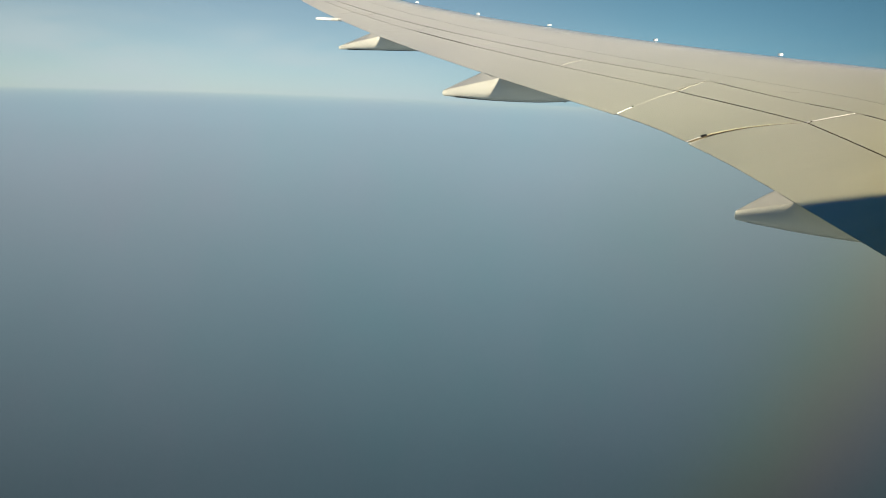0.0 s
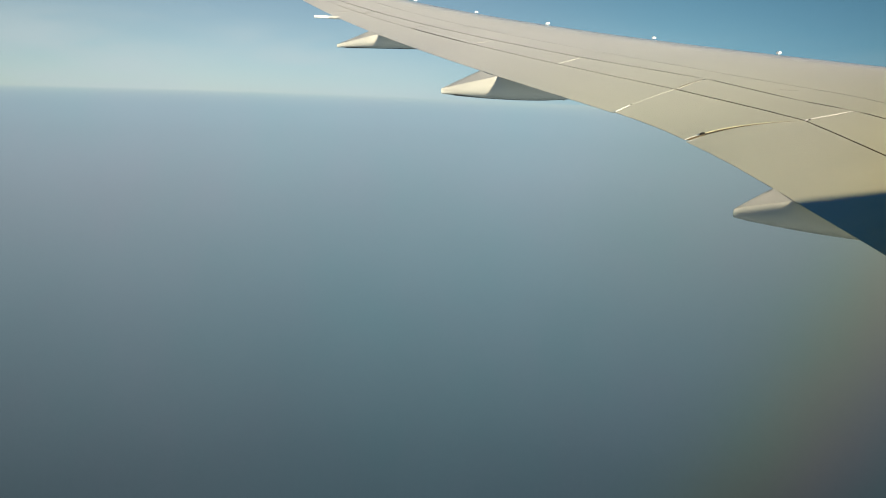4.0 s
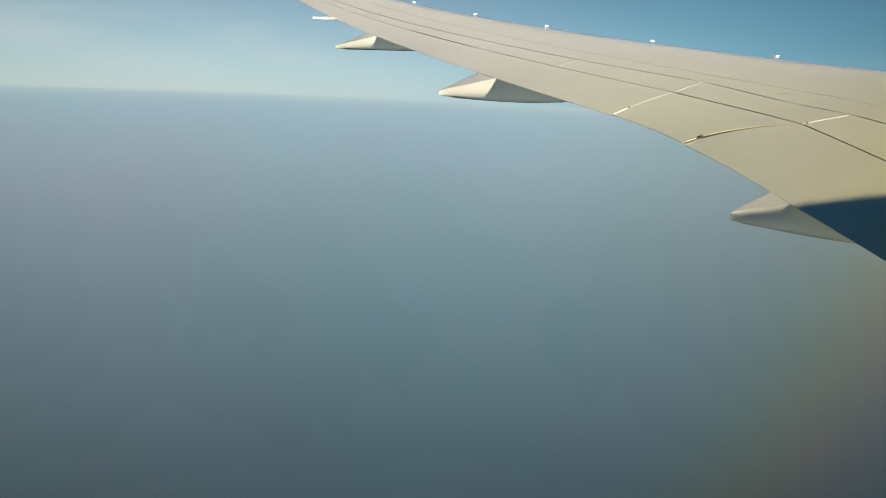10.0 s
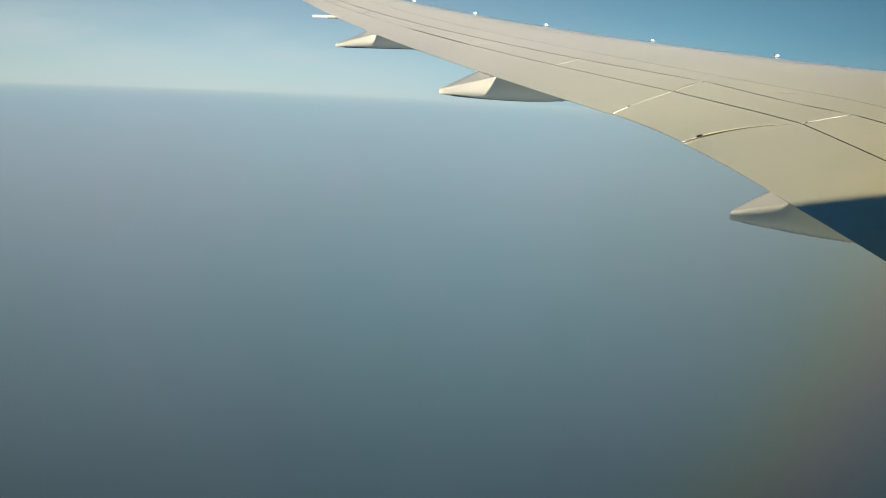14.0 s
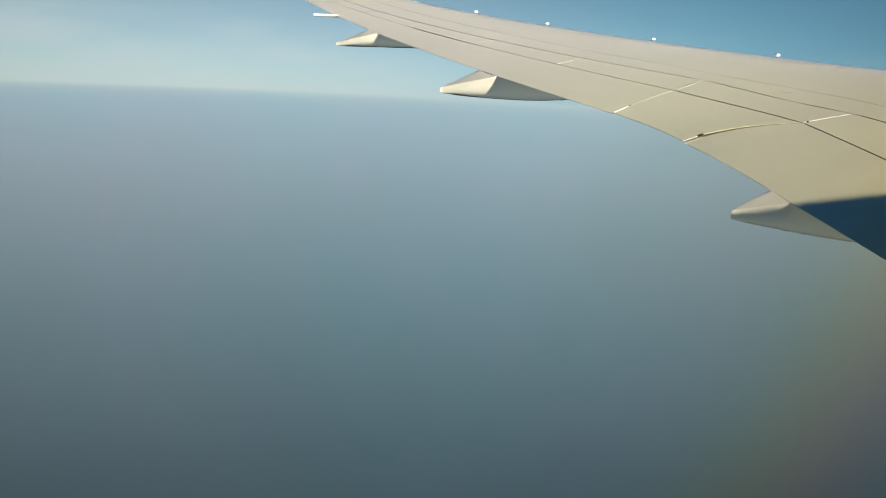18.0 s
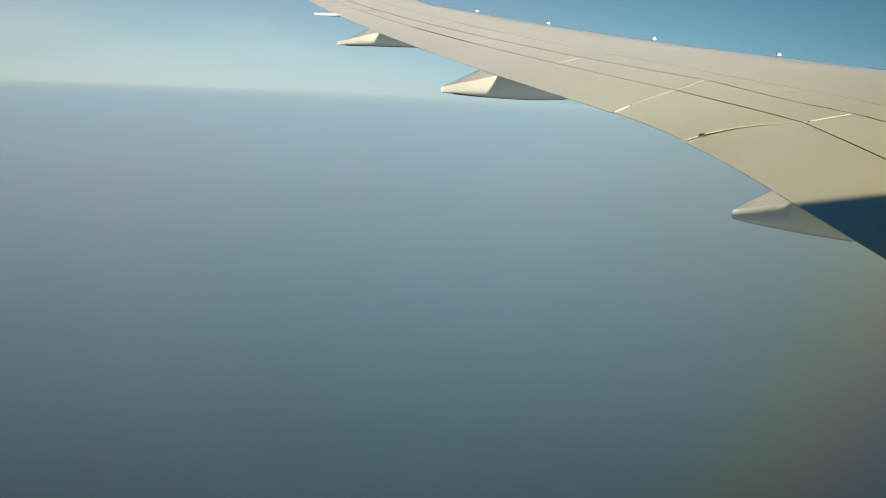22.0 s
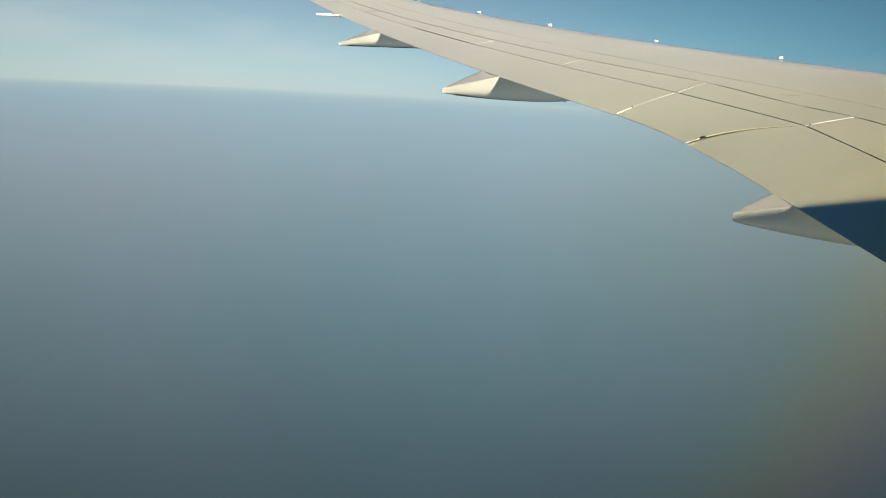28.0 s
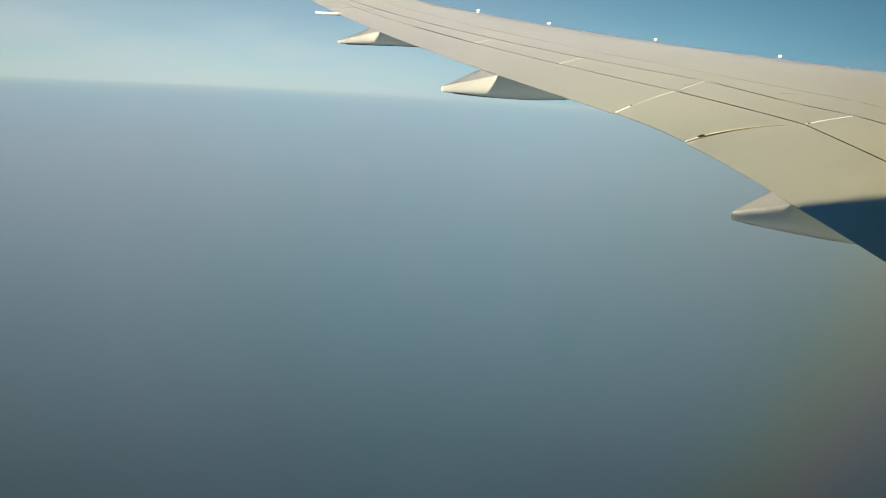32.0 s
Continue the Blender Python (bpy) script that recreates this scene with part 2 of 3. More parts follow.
def haze_material():
    """Glowing backdrop of sea far below: haze is painted into the emission, pale blue-grey towards the horizon."""
    m = bpy.data.materials.new("glowing_hazy_sea")
    m.use_nodes = True
    n, link = m.node_tree.nodes, m.node_tree.links
    n.remove(n["Principled BSDF"])
    geo = n.new("ShaderNodeNewGeometry")
    flat = n.new("ShaderNodeVectorMath")
    flat.operation = "MULTIPLY"
    flat.inputs[1].default_value = (1, 1, 0)
    link.new(geo.outputs["Position"], flat.inputs[0])
    dist = n.new("ShaderNodeVectorMath")
    dist.operation = "LENGTH"
    link.new(flat.outputs["Vector"], dist.inputs[0])
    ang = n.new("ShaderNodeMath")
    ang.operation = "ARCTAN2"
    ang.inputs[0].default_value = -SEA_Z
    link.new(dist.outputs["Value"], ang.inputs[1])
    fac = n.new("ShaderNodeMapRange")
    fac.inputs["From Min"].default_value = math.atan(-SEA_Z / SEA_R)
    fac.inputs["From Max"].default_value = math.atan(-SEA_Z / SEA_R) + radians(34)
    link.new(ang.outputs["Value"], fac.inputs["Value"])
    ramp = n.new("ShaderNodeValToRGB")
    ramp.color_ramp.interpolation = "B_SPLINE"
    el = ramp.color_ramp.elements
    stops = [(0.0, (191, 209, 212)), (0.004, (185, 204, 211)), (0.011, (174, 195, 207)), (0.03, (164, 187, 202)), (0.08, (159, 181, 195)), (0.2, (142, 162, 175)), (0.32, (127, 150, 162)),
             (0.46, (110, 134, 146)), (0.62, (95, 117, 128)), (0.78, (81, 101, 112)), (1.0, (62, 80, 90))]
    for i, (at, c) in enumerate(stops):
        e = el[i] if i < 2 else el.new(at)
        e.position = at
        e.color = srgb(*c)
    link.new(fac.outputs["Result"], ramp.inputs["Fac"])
    unit = n.new("ShaderNodeVectorMath")
    unit.operation = "NORMALIZE"
    link.new(flat.outputs["Vector"], unit.inputs[0])
    xyz = n.new("ShaderNodeSeparateXYZ")
    link.new(unit.outputs["Vector"], xyz.inputs[0])
    # broad, faint unevenness of the haze in brightness and hue
    log = n.new("ShaderNodeVectorMath")
    log.operation = "SCALE"
    link.new(unit.outputs["Vector"], log.inputs[0])
    link.new(ang.outputs["Value"], log.inputs["Scale"])
    spot = n.new("ShaderNodeVectorMath")
    link.new(log.outputs["Vector"], spot.inputs[0])
    link.new(unit.outputs["Vector"], spot.inputs[1])
    ns = n.new("ShaderNodeTexNoise")
    ns.inputs["Scale"].default_value = 5.0
    ns.inputs["Detail"].default_value = 4
    link.new(spot.outputs["Vector"], ns.inputs["Vector"])
    nr = n.new("ShaderNodeMapRange")
    nr.inputs["To Min"].default_value = 0.965
    nr.inputs["To Max"].default_value = 1.035
    link.new(ns.outputs["Fac"], nr.inputs["Value"])
    shift = n.new("ShaderNodeVectorMath")
    shift.inputs[1].default_value = (3.7, 1.9, 0)
    link.new(spot.outputs["Vector"], shift.inputs[0])
    blot = n.new("ShaderNodeTexNoise")
    blot.inputs["Scale"].default_value = 7.0
    blot.inputs["Detail"].default_value = 4
    blot.inputs["Roughness"].default_value = 0.6
    link.new(shift.outputs["Vector"], blot.inputs["Vector"])
    lilac = n.new("ShaderNodeMapRange")
    lilac.inputs["From Min"].default_value = 0.3
    lilac.inputs["From Max"].default_value = 0.7
    link.new(blot.outputs["Fac"], lilac.inputs["Value"])
    hue = n.new("ShaderNodeMix")
    hue.data_type = "RGBA"
    hue.inputs[6].default_value = (0.965, 1.005, 1.0, 1)
    hue.inputs[7].default_value = (1.035, 0.995, 1.01, 1)
    link.new(lilac.outputs["Result"], hue.inputs["Factor"])
    toned = n.new("ShaderNodeVectorMath")
    toned.operation = "MULTIPLY"
    link.new(ramp.outputs["Color"], toned.inputs[0])
    link.new(hue.outputs[2], toned.inputs[1])
    # astern the painted haze is a little warmer, to match the view
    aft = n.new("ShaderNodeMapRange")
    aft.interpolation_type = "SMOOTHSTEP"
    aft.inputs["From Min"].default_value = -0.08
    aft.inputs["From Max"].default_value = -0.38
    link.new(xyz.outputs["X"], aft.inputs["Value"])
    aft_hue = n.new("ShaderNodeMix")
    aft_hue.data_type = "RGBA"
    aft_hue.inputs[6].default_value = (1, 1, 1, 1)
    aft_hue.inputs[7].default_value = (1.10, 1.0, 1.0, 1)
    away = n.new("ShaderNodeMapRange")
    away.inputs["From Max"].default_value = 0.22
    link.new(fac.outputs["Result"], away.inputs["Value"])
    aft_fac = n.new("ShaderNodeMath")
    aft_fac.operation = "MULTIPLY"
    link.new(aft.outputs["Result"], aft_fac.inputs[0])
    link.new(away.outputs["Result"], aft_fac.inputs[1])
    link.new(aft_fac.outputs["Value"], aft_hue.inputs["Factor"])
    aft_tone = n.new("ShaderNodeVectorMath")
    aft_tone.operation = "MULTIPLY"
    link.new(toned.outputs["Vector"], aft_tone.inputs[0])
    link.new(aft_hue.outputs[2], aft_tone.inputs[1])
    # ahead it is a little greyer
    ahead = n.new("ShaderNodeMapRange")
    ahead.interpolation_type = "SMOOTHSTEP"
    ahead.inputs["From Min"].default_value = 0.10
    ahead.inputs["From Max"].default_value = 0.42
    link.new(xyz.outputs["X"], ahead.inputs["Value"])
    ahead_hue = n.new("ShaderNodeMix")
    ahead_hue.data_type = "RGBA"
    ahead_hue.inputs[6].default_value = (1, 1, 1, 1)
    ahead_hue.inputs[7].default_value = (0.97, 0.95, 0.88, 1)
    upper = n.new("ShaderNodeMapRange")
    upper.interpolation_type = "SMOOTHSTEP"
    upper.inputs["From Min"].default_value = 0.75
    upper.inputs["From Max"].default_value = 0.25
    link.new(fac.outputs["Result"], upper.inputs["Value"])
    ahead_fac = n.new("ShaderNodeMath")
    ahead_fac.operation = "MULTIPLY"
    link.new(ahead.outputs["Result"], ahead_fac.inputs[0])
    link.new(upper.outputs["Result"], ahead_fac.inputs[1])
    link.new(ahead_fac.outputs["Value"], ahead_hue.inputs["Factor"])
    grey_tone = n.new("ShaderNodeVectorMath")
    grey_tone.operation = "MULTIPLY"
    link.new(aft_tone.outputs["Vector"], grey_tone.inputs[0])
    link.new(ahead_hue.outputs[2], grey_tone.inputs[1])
    # added fill: unseen haze on the sun's side, behind the fuselage, glows brighter to light the fairings
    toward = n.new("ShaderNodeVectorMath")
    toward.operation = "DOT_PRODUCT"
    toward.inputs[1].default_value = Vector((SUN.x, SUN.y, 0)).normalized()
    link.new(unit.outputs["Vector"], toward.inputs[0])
    sun_fill = n.new("ShaderNodeMapRange")
    sun_fill.inputs["From Min"].default_value = 0.1
    sun_fill.inputs["From Max"].default_value = 1.0
    sun_fill.inputs["To Min"].default_value = 1.0 / 2 ** EXPOSURE
    sun_fill.inputs["To Max"].default_value = 6.3 / 2 ** EXPOSURE
    link.new(toward.outputs["Value"], sun_fill.inputs["Value"])
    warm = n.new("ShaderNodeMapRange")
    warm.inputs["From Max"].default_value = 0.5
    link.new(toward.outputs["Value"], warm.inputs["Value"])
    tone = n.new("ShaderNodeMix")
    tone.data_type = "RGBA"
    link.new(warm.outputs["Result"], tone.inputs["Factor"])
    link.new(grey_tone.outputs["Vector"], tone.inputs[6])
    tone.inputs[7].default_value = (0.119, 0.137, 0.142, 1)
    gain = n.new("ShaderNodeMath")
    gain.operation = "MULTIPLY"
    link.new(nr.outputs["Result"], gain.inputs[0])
    link.new(sun_fill.outputs["Result"], gain.inputs[1])
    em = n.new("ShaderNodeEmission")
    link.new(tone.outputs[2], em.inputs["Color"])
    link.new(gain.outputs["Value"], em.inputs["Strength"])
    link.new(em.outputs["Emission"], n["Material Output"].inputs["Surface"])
    return m


def acrylic():
    """Clear acrylic with faint stress colours and painted glare in one lower corner, and the lens vignette painted as a
    darker rim.
    """
    m = bpy.data.materials.new("window_acrylic")
    m.use_nodes = True
    n, link = m.node_tree.nodes, m.node_tree.links
    n.remove(n["Principled BSDF"])
    co = n.new("ShaderNodeTexCoord")
    xyz = n.new("ShaderNodeSeparateXYZ")
    link.new(co.outputs["Object"], xyz.inputs[0])

    def calc(op, a, b):
        node = n.new("ShaderNodeMath")
        node.operation = op
        for i, v in enumerate((a, b)):
            if isinstance(v, (int, float)):
                node.inputs[i].default_value = v
            else:
                link.new(v, node.inputs[i])
        return node.outputs["Value"]

    u, v = xyz.outputs["X"], xyz.outputs["Z"]
    uu, uv, vv = calc("MULTIPLY", u, u), calc("MULTIPLY", u, v), calc("MULTIPLY", v, v)
    uuv = calc("MULTIPLY", uu, v)

    def surface(k):
        out = k[0]
        for w, x in zip(k[1:], (u, v, uu, uv, vv, uuv)):
            out = calc("ADD", calc("MULTIPLY", x, w), out)
        return out

    # stress colours with glare painted into the tint, placed to fit the camera's view
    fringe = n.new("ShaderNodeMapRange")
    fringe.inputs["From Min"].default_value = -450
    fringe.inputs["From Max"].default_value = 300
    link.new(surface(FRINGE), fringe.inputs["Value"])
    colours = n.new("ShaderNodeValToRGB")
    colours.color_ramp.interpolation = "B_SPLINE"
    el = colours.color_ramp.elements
    for i, (at, c) in enumerate(STRESS_GLARE):
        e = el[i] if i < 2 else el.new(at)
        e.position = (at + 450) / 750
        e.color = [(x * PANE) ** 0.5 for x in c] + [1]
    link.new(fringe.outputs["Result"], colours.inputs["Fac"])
    # lens vignette painted as darkening towards the pane's rim
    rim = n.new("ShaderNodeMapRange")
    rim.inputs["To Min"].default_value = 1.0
    rim.inputs["To Max"].default_value = (1 - VIGNETTE_LOSS) ** 0.5
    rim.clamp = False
    link.new(surface(VIGNETTE), rim.inputs["Value"])
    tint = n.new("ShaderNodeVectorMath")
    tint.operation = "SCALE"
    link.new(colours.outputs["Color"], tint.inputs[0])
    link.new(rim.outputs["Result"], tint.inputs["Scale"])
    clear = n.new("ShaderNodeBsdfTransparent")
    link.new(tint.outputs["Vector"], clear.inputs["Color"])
    shine = n.new("ShaderNodeBsdfGlossy")
    shine.inputs["Roughness"].default_value = 0.02
    mix = n.new("ShaderNodeMixShader")
    mix.inputs["Fac"].default_value = 0.008
    link.new(clear.outputs["BSDF"], mix.inputs[1])
    link.new(shine.outputs["BSDF"], mix.inputs[2])
    link.new(mix.outputs["Shader"], n["Material Output"].inputs["Surface"])
    return m


# stress and glare tints across the pane's lower forward corner, and the painted lens vignette: each a smooth surface
# over the pane, fitted to the view
STRESS_GLARE = [(-440, (1.0, 1.0, 1.0)), (-290, (0.98, 0.955, 0.965)), (-185, (0.955, 0.91, 0.93)), (-110, (0.94, 0.89, 0.86)), (-50, (0.95, 0.88, 0.77)), (10, (1.02, 0.84, 0.64)), (75, (1.05, 0.76, 0.60)), (145, (0.96, 0.64, 0.64)), (240, (0.58, 0.64, 0.61))]
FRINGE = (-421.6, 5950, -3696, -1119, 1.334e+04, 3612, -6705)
VIGNETTE = (0.07834, -0.01799, -2.16, 118.5, 7.201, 20.6, -433.3)
VIGNETTE_LOSS = 0.17


# ---- mesh helpers ----
def mesh_object(name, verts, faces, material, smooth=True):
    me = bpy.data.meshes.new(name)
    me.from_pydata([tuple(v) for v in verts], [], faces)
    bm = bmesh.new()
    bm.from_mesh(me)
    bmesh.ops.recalc_face_normals(bm, faces=bm.faces)
    bm.to_mesh(me)
    bm.free()
    me.materials.append(material)
    if smooth:
        me.shade_smooth()
        me.set_sharp_from_angle(angle=radians(35))
    return new(name, me)


def part(name, verts, faces, material, parent, label="", smooth=True):
    ob = mesh_object(name, verts, faces, material, smooth)
    ob.parent = parent
    if label:
        tagged(ob, label)
    return ob


def rings(sections, closed_ends=True):
    """Faces that skin a row of equal closed loops."""
    n = len(sections[0])
    verts = [v for s in sections for v in s]
    faces = [(i * n + j, i * n + (j + 1) % n, (i + 1) * n + (j + 1) % n, (i + 1) * n + j)
             for i in range(len(sections) - 1) for j in range(n)]
    if closed_ends:
        faces += [tuple(range(n)), tuple(range((len(sections) - 1) * n, len(sections) * n))]
    return verts, faces


# ---- hazy sea to the horizon ----
SEA_Z, SEA_R = -186.0, 4900.0
v, fc = [(0, 0, SEA_Z)], []
radii = [60, 120, 240, 480, 960, 1900, 3400, SEA_R]
for r in radii:
    v += [(r * math.cos(a * math.tau / 96), r * math.sin(a * math.tau / 96), SEA_Z) for a in range(96)]
fc += [(0, 1 + a, 1 + (a + 1) % 96) for a in range(96)]
for k in range(len(radii) - 1):
    o, q = 1 + 96 * k, 1 + 96 * (k + 1)
    fc += [(o + a, q + a, q + (a + 1) % 96, o + (a + 1) % 96) for a in range(96)]
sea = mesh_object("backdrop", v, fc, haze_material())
sea.rotation_euler = (0, radians(0.85), 0)  # tilted so that the horizon fits the camera's view
tagged(sea, "glowing backdrop of blue-grey sea with painted haze, paling to the horizon", "sea", kind="structure")

# ---- the wing's shape: x forward, y outboard, z up; s runs from the trailing edge (0) to the leading edge (1) ----
ROOT_Z, DIHEDRAL, FLEX, FLEX3, DROOP, DROOP3 = -1.46059, 0.109934, 0.00018992, 4.99453e-05, -0.00459947, -0.000348377
LE_X, LE_SWEEP = 15.677, 0.666472
KINK_X, KINK_Y, TE_IN, TE_OUT = 2.53037, 8.19396, 0.101244, 0.400275
TWIST, WASHOUT = 0.0592249, -0.00203615
BULGE = 0.035
TIP_Y = 27.6


def te_x(y):
    return KINK_X + TE_IN * (KINK_Y - y) if y < KINK_Y else KINK_X - TE_OUT * (y - KINK_Y)


def te_z(y):
    return ROOT_Z + DIHEDRAL * y + FLEX * y * y + FLEX3 * y ** 3 + DROOP * max(0.0, KINK_Y - y) ** 2 + DROOP3 * max(0.0, KINK_Y - y) ** 3


def chord(y):
    return LE_X - LE_SWEEP * y - te_x(y)


def camber(s):
    """Rise of the upper side over the chord line: it swells behind the spoilers and rounds off evenly to the leading edge."""
    return BULGE * 6.75 * s * (1 - s) ** 2 if s < 1 / 3 else BULGE * (1 - (1.5 * (s - 1 / 3)) ** 2)


def top(y, s, lift=0.0):
    c = chord(y)
    return Vector((te_x(y) + s * c, y, te_z(y) + s * c * math.tan(TWIST + WASHOUT * y) + c * camber(s) + lift))


def depth(y, s):
    """Thickness of the wing under a point of its upper side."""
    return 0.004 + chord(y) * (0.30 * max(s, 0.0) if s < 0.2 else 0.06 + 0.05 * math.sin(math.pi * (s - 0.2) / 0.8 * 0.9) ** 0.8)


def low(y, s):
    return top(y, s, -depth(y, s))


def spoiler_aft(y):
    if y < 7.25:
        return (1.12 - 0.085 * (7.25 - y)) / chord(y)
    return float(np.interp(y, [7.25, 8.32, 9.29], [0.136, 0.132, 0.140]))


def spoiler_fore(y):
    if y < 6.94:
        return 0.205 * chord(6.94) / chord(y)
    if 7.39 < y < 9.70:
        a, b = te_x(7.39) + 0.210 * chord(7.39), te_x(9.70) + 0.237 * chord(9.70)
        return (a + (b - a) * (y - 7.39) / 2.31 - te_x(y)) / chord(y)
    return float(np.interp(y, [6.94, 7.39, 9.70, 12.0], [0.205, 0.210, 0.237, 0.229]))


def spar(y):
    return (2.2 - 0.035 * max(0.0, y - 11.0)) / chord(y)


def span_rows(y0, y1, step=0.45):
    n = max(2, int((y1 - y0) / step) + 1)
    return [y0 + (y1 - y0) * i / n for i in range(n + 1)]


def panel(name, edge_in, edge_out, aft, fore, under, material, label="", ns=5, step=0.45, drop=0.0, edge=None, raised=None):
    """A closed panel of the upper side, between two chordwise edges (y as a function of 0..1) and two spanwise lines (s as a function of y)."""
    n = max(3, int((edge_out(0.5) - edge_in(0.5)) / step))
    tops, unders = [], []
    for i in range(n + 1):
        for j in range(ns + 1):
            w = j / ns
            y = edge_in(w) + (edge_out(w) - edge_in(w)) * i / n
            s = aft(y) + (fore(y) - aft(y)) * w
            up = raised(s) if raised else 0.0
            tops.append(top(y, s, up - drop))
            unders.append(top(y, s, up - drop - under(y, s)))
    m = ns + 1
    k = len(tops)
    faces = []
    for i in range(n):
        for j in range(ns):
            a, b, c, d = i * m + j, i * m + j + 1, (i + 1) * m + j + 1, (i + 1) * m + j
            faces += [(a, b, c, d), (k + d, k + c, k + b, k + a)]
    rim = [j for j in range(m)] + [i * m + ns for i in range(1, n + 1)] + [n * m + j for j in range(ns - 1, -1, -1)] + [i * m for i in range(n - 1, 0, -1)]
    faces += [(a, rim[(q + 1) % len(rim)], k + rim[(q + 1) % len(rim)], k + a) for q, a in enumerate(rim)]
    ob = part(name, tops + unders, faces, material, airplane, label)
    if edge:
        ob.data.materials.append(edge)
        for poly in list(ob.data.polygons)[-len(rim):]:
            poly.material_index = 1
    return ob


def straight(a, b, shift=0.0):
    return lambda w: a + (b - a) * w + shift


def ribbon(name, path, width, height, material, parent, label="", taper=0.0, sink=0.004):
    """A low strip laid along points of the upper side."""
    secs = []
    for i, q in enumerate(path):
        d = (path[min(i + 1, len(path) - 1)] - path[max(i - 1, 0)]).normalized()
        side = d.cross(Vector((0, 0, 1))).normalized() * width / 2 * (1 - taper * i / (len(path) - 1))
        up = Vector((0, 0, 1))
        rise = up * height * (1 - taper * i / (len(path) - 1))
        secs.append([q - side - up * sink, q - side * 0.9 + rise, q + side * 0.9 + rise, q + side - up * sink])
    vv, ff = rings(secs)
    return part(name, vv, ff, material, parent, label)


airplane = new("airplane")
airplane.location = (0, 0, 0)
tagged(airplane, "pale grey airliner wing and fuselage in flight above a hazy sea", "airplane")

# main box with the rounded leading edge; its floor runs on under the spoilers
secs = []
for y in span_rows(-0.4, TIP_Y, 0.4):
    c, s3 = chord(y), spar(y)
    loop = [top(y, s3 + (1 - s3) * i / 16) for i in range(17)]
    a, b = top(y, 1.0), low(y, 0.985)
    mid, h = (a + b) / 2, (a.z - b.z) / 2
    loop += [Vector((mid.x + 0.035 * c * math.cos(t) + (a.x - mid.x) * math.sin(t), y, mid.z + h * math.sin(t))) for t in
             [math.pi / 2 - math.pi * i / 10 for i in range(1, 10)]]
    loop += [low(y, 0.985 - (0.985 - 0.2) * i / 8) for i in range(9)]
    loop += [top(y, 0.2, -0.06)] + [top(y, 0.2 + (s3 - 0.2) * i / 3, -0.06) for i in (1, 2, 3)]
    secs.append(loop)
vv, ff = rings(secs)
wing = part("wing_box", vv, ff, WING, airplane, "pale grey wing skin, fading to metal to soften its leading edge")
# metallic fade towards the leading edge, added to soften it against the sky
bare = wing.data.attributes.new("bare", "FLOAT", "POINT")
per = len(secs[0])
for i, y in enumerate(span_rows(-0.4, TIP_Y, 0.4)):
    s3 = spar(y)
    for j in range(per):
        at = s3 + (1 - s3) * j / 16 if j < 17 else 1.0 if j < 26 else 0.0
        w = min(1.0, max(0.0, (at - 0.64) / 0.36))
        bare.data[i * per + j].value = 0.88 * w * w * (3 - 2 * w)

# dark sheet under the spoilers and panel joints, in place of the gaps' shade
panel("spoiler_bay", straight(-0.35, -0.35), straight(TIP_Y - 0.05, TIP_Y - 0.05), lambda y: spoiler_aft(y) - 0.03, lambda y: spar(y) - 0.001, lambda y, s: 0.012, CAVITY, "dark sheet under the spoilers that deepens the gaps", drop=0.034)

def gap(y):
    return (0.010 + 0.0002 * max(0.0, y - 9)) / chord(y)


def flap_gap(y):
    return (0.008 if y < 7.25 else 0.018 if 14.5 < y < 17.0 else 0.005 if y > 17.0 else 0.0115 if y < 9.3 else 0.008) / chord(y)


def spar_gap(y):
    return (0.011 + 0.0005 * max(0.0, y - 9)) / chord(y)


# chordwise joints: y at the aft and at the fore end
JOINT_A, JOINT_B = (7.25, 7.39), (9.29, 9.70)
spoiler_joints = [(2.6, 2.6), (5.0, 5.1), JOINT_A, JOINT_B, (11.72, 12.04), (14.34, 14.60), (17.05, 17.35), (20.1, 20.35)]
skin = lambda y, s: 0.022
spoilers = {}
for a, b in zip(spoiler_joints, spoiler_joints[1:]):
    spoilers[b[0]] = panel("spoiler", straight(*a, 0.018), straight(*b, -0.018), lambda y: spoiler_aft(y) + flap_gap(y), lambda y: spoiler_fore(y) - gap(y), skin, GREY, edge=EDGE)
outer_panel = panel("trailing_panel", straight(20.1, 20.35, 0.02), straight(TIP_Y, TIP_Y), lambda y: spoiler_aft(y) + 0.006 / chord(y), lambda y: spoiler_fore(y) - gap(y), skin, GREY, edge=EDGE)
shroud = panel("shroud_panel", straight(0, 0), straight(TIP_Y, TIP_Y), lambda y: spoiler_fore(y) + gap(y), lambda y: spar(y) - spar_gap(y), skin, GREY, edge=EDGE)
panel("trailing_panel", straight(-0.3, -0.3), straight(2.6, 2.6, -0.018), lambda y: spoiler_aft(y) + flap_gap(y), lambda y: spoiler_fore(y) - gap(y), skin, GREY, edge=EDGE)

# flaps, flaperon and aileron: wedges down to the trailing edge
edge_a = lambda w: 7.35 - 0.10 * w + 0.46 * w * (1 - w)
edge_b = lambda w: 8.83 + 0.46 * w


def trim(y):
    """The trailing edge turns its corner in a soft curve."""
    d = y - KINK_Y
    return (0.024 * math.exp(-((y - 6.5) / 0.85) ** 2) - 0.15 * (math.sqrt(d * d + 0.14) - abs(d))) / chord(y)


flap_fore = lambda y: spoiler_aft(y) - flap_gap(y)


def deflect(s):
    """The flaperon stands a little above the flaps on either side: it turns about its fore edge."""
    return UP * max(0.0, 1 - s / 0.135)


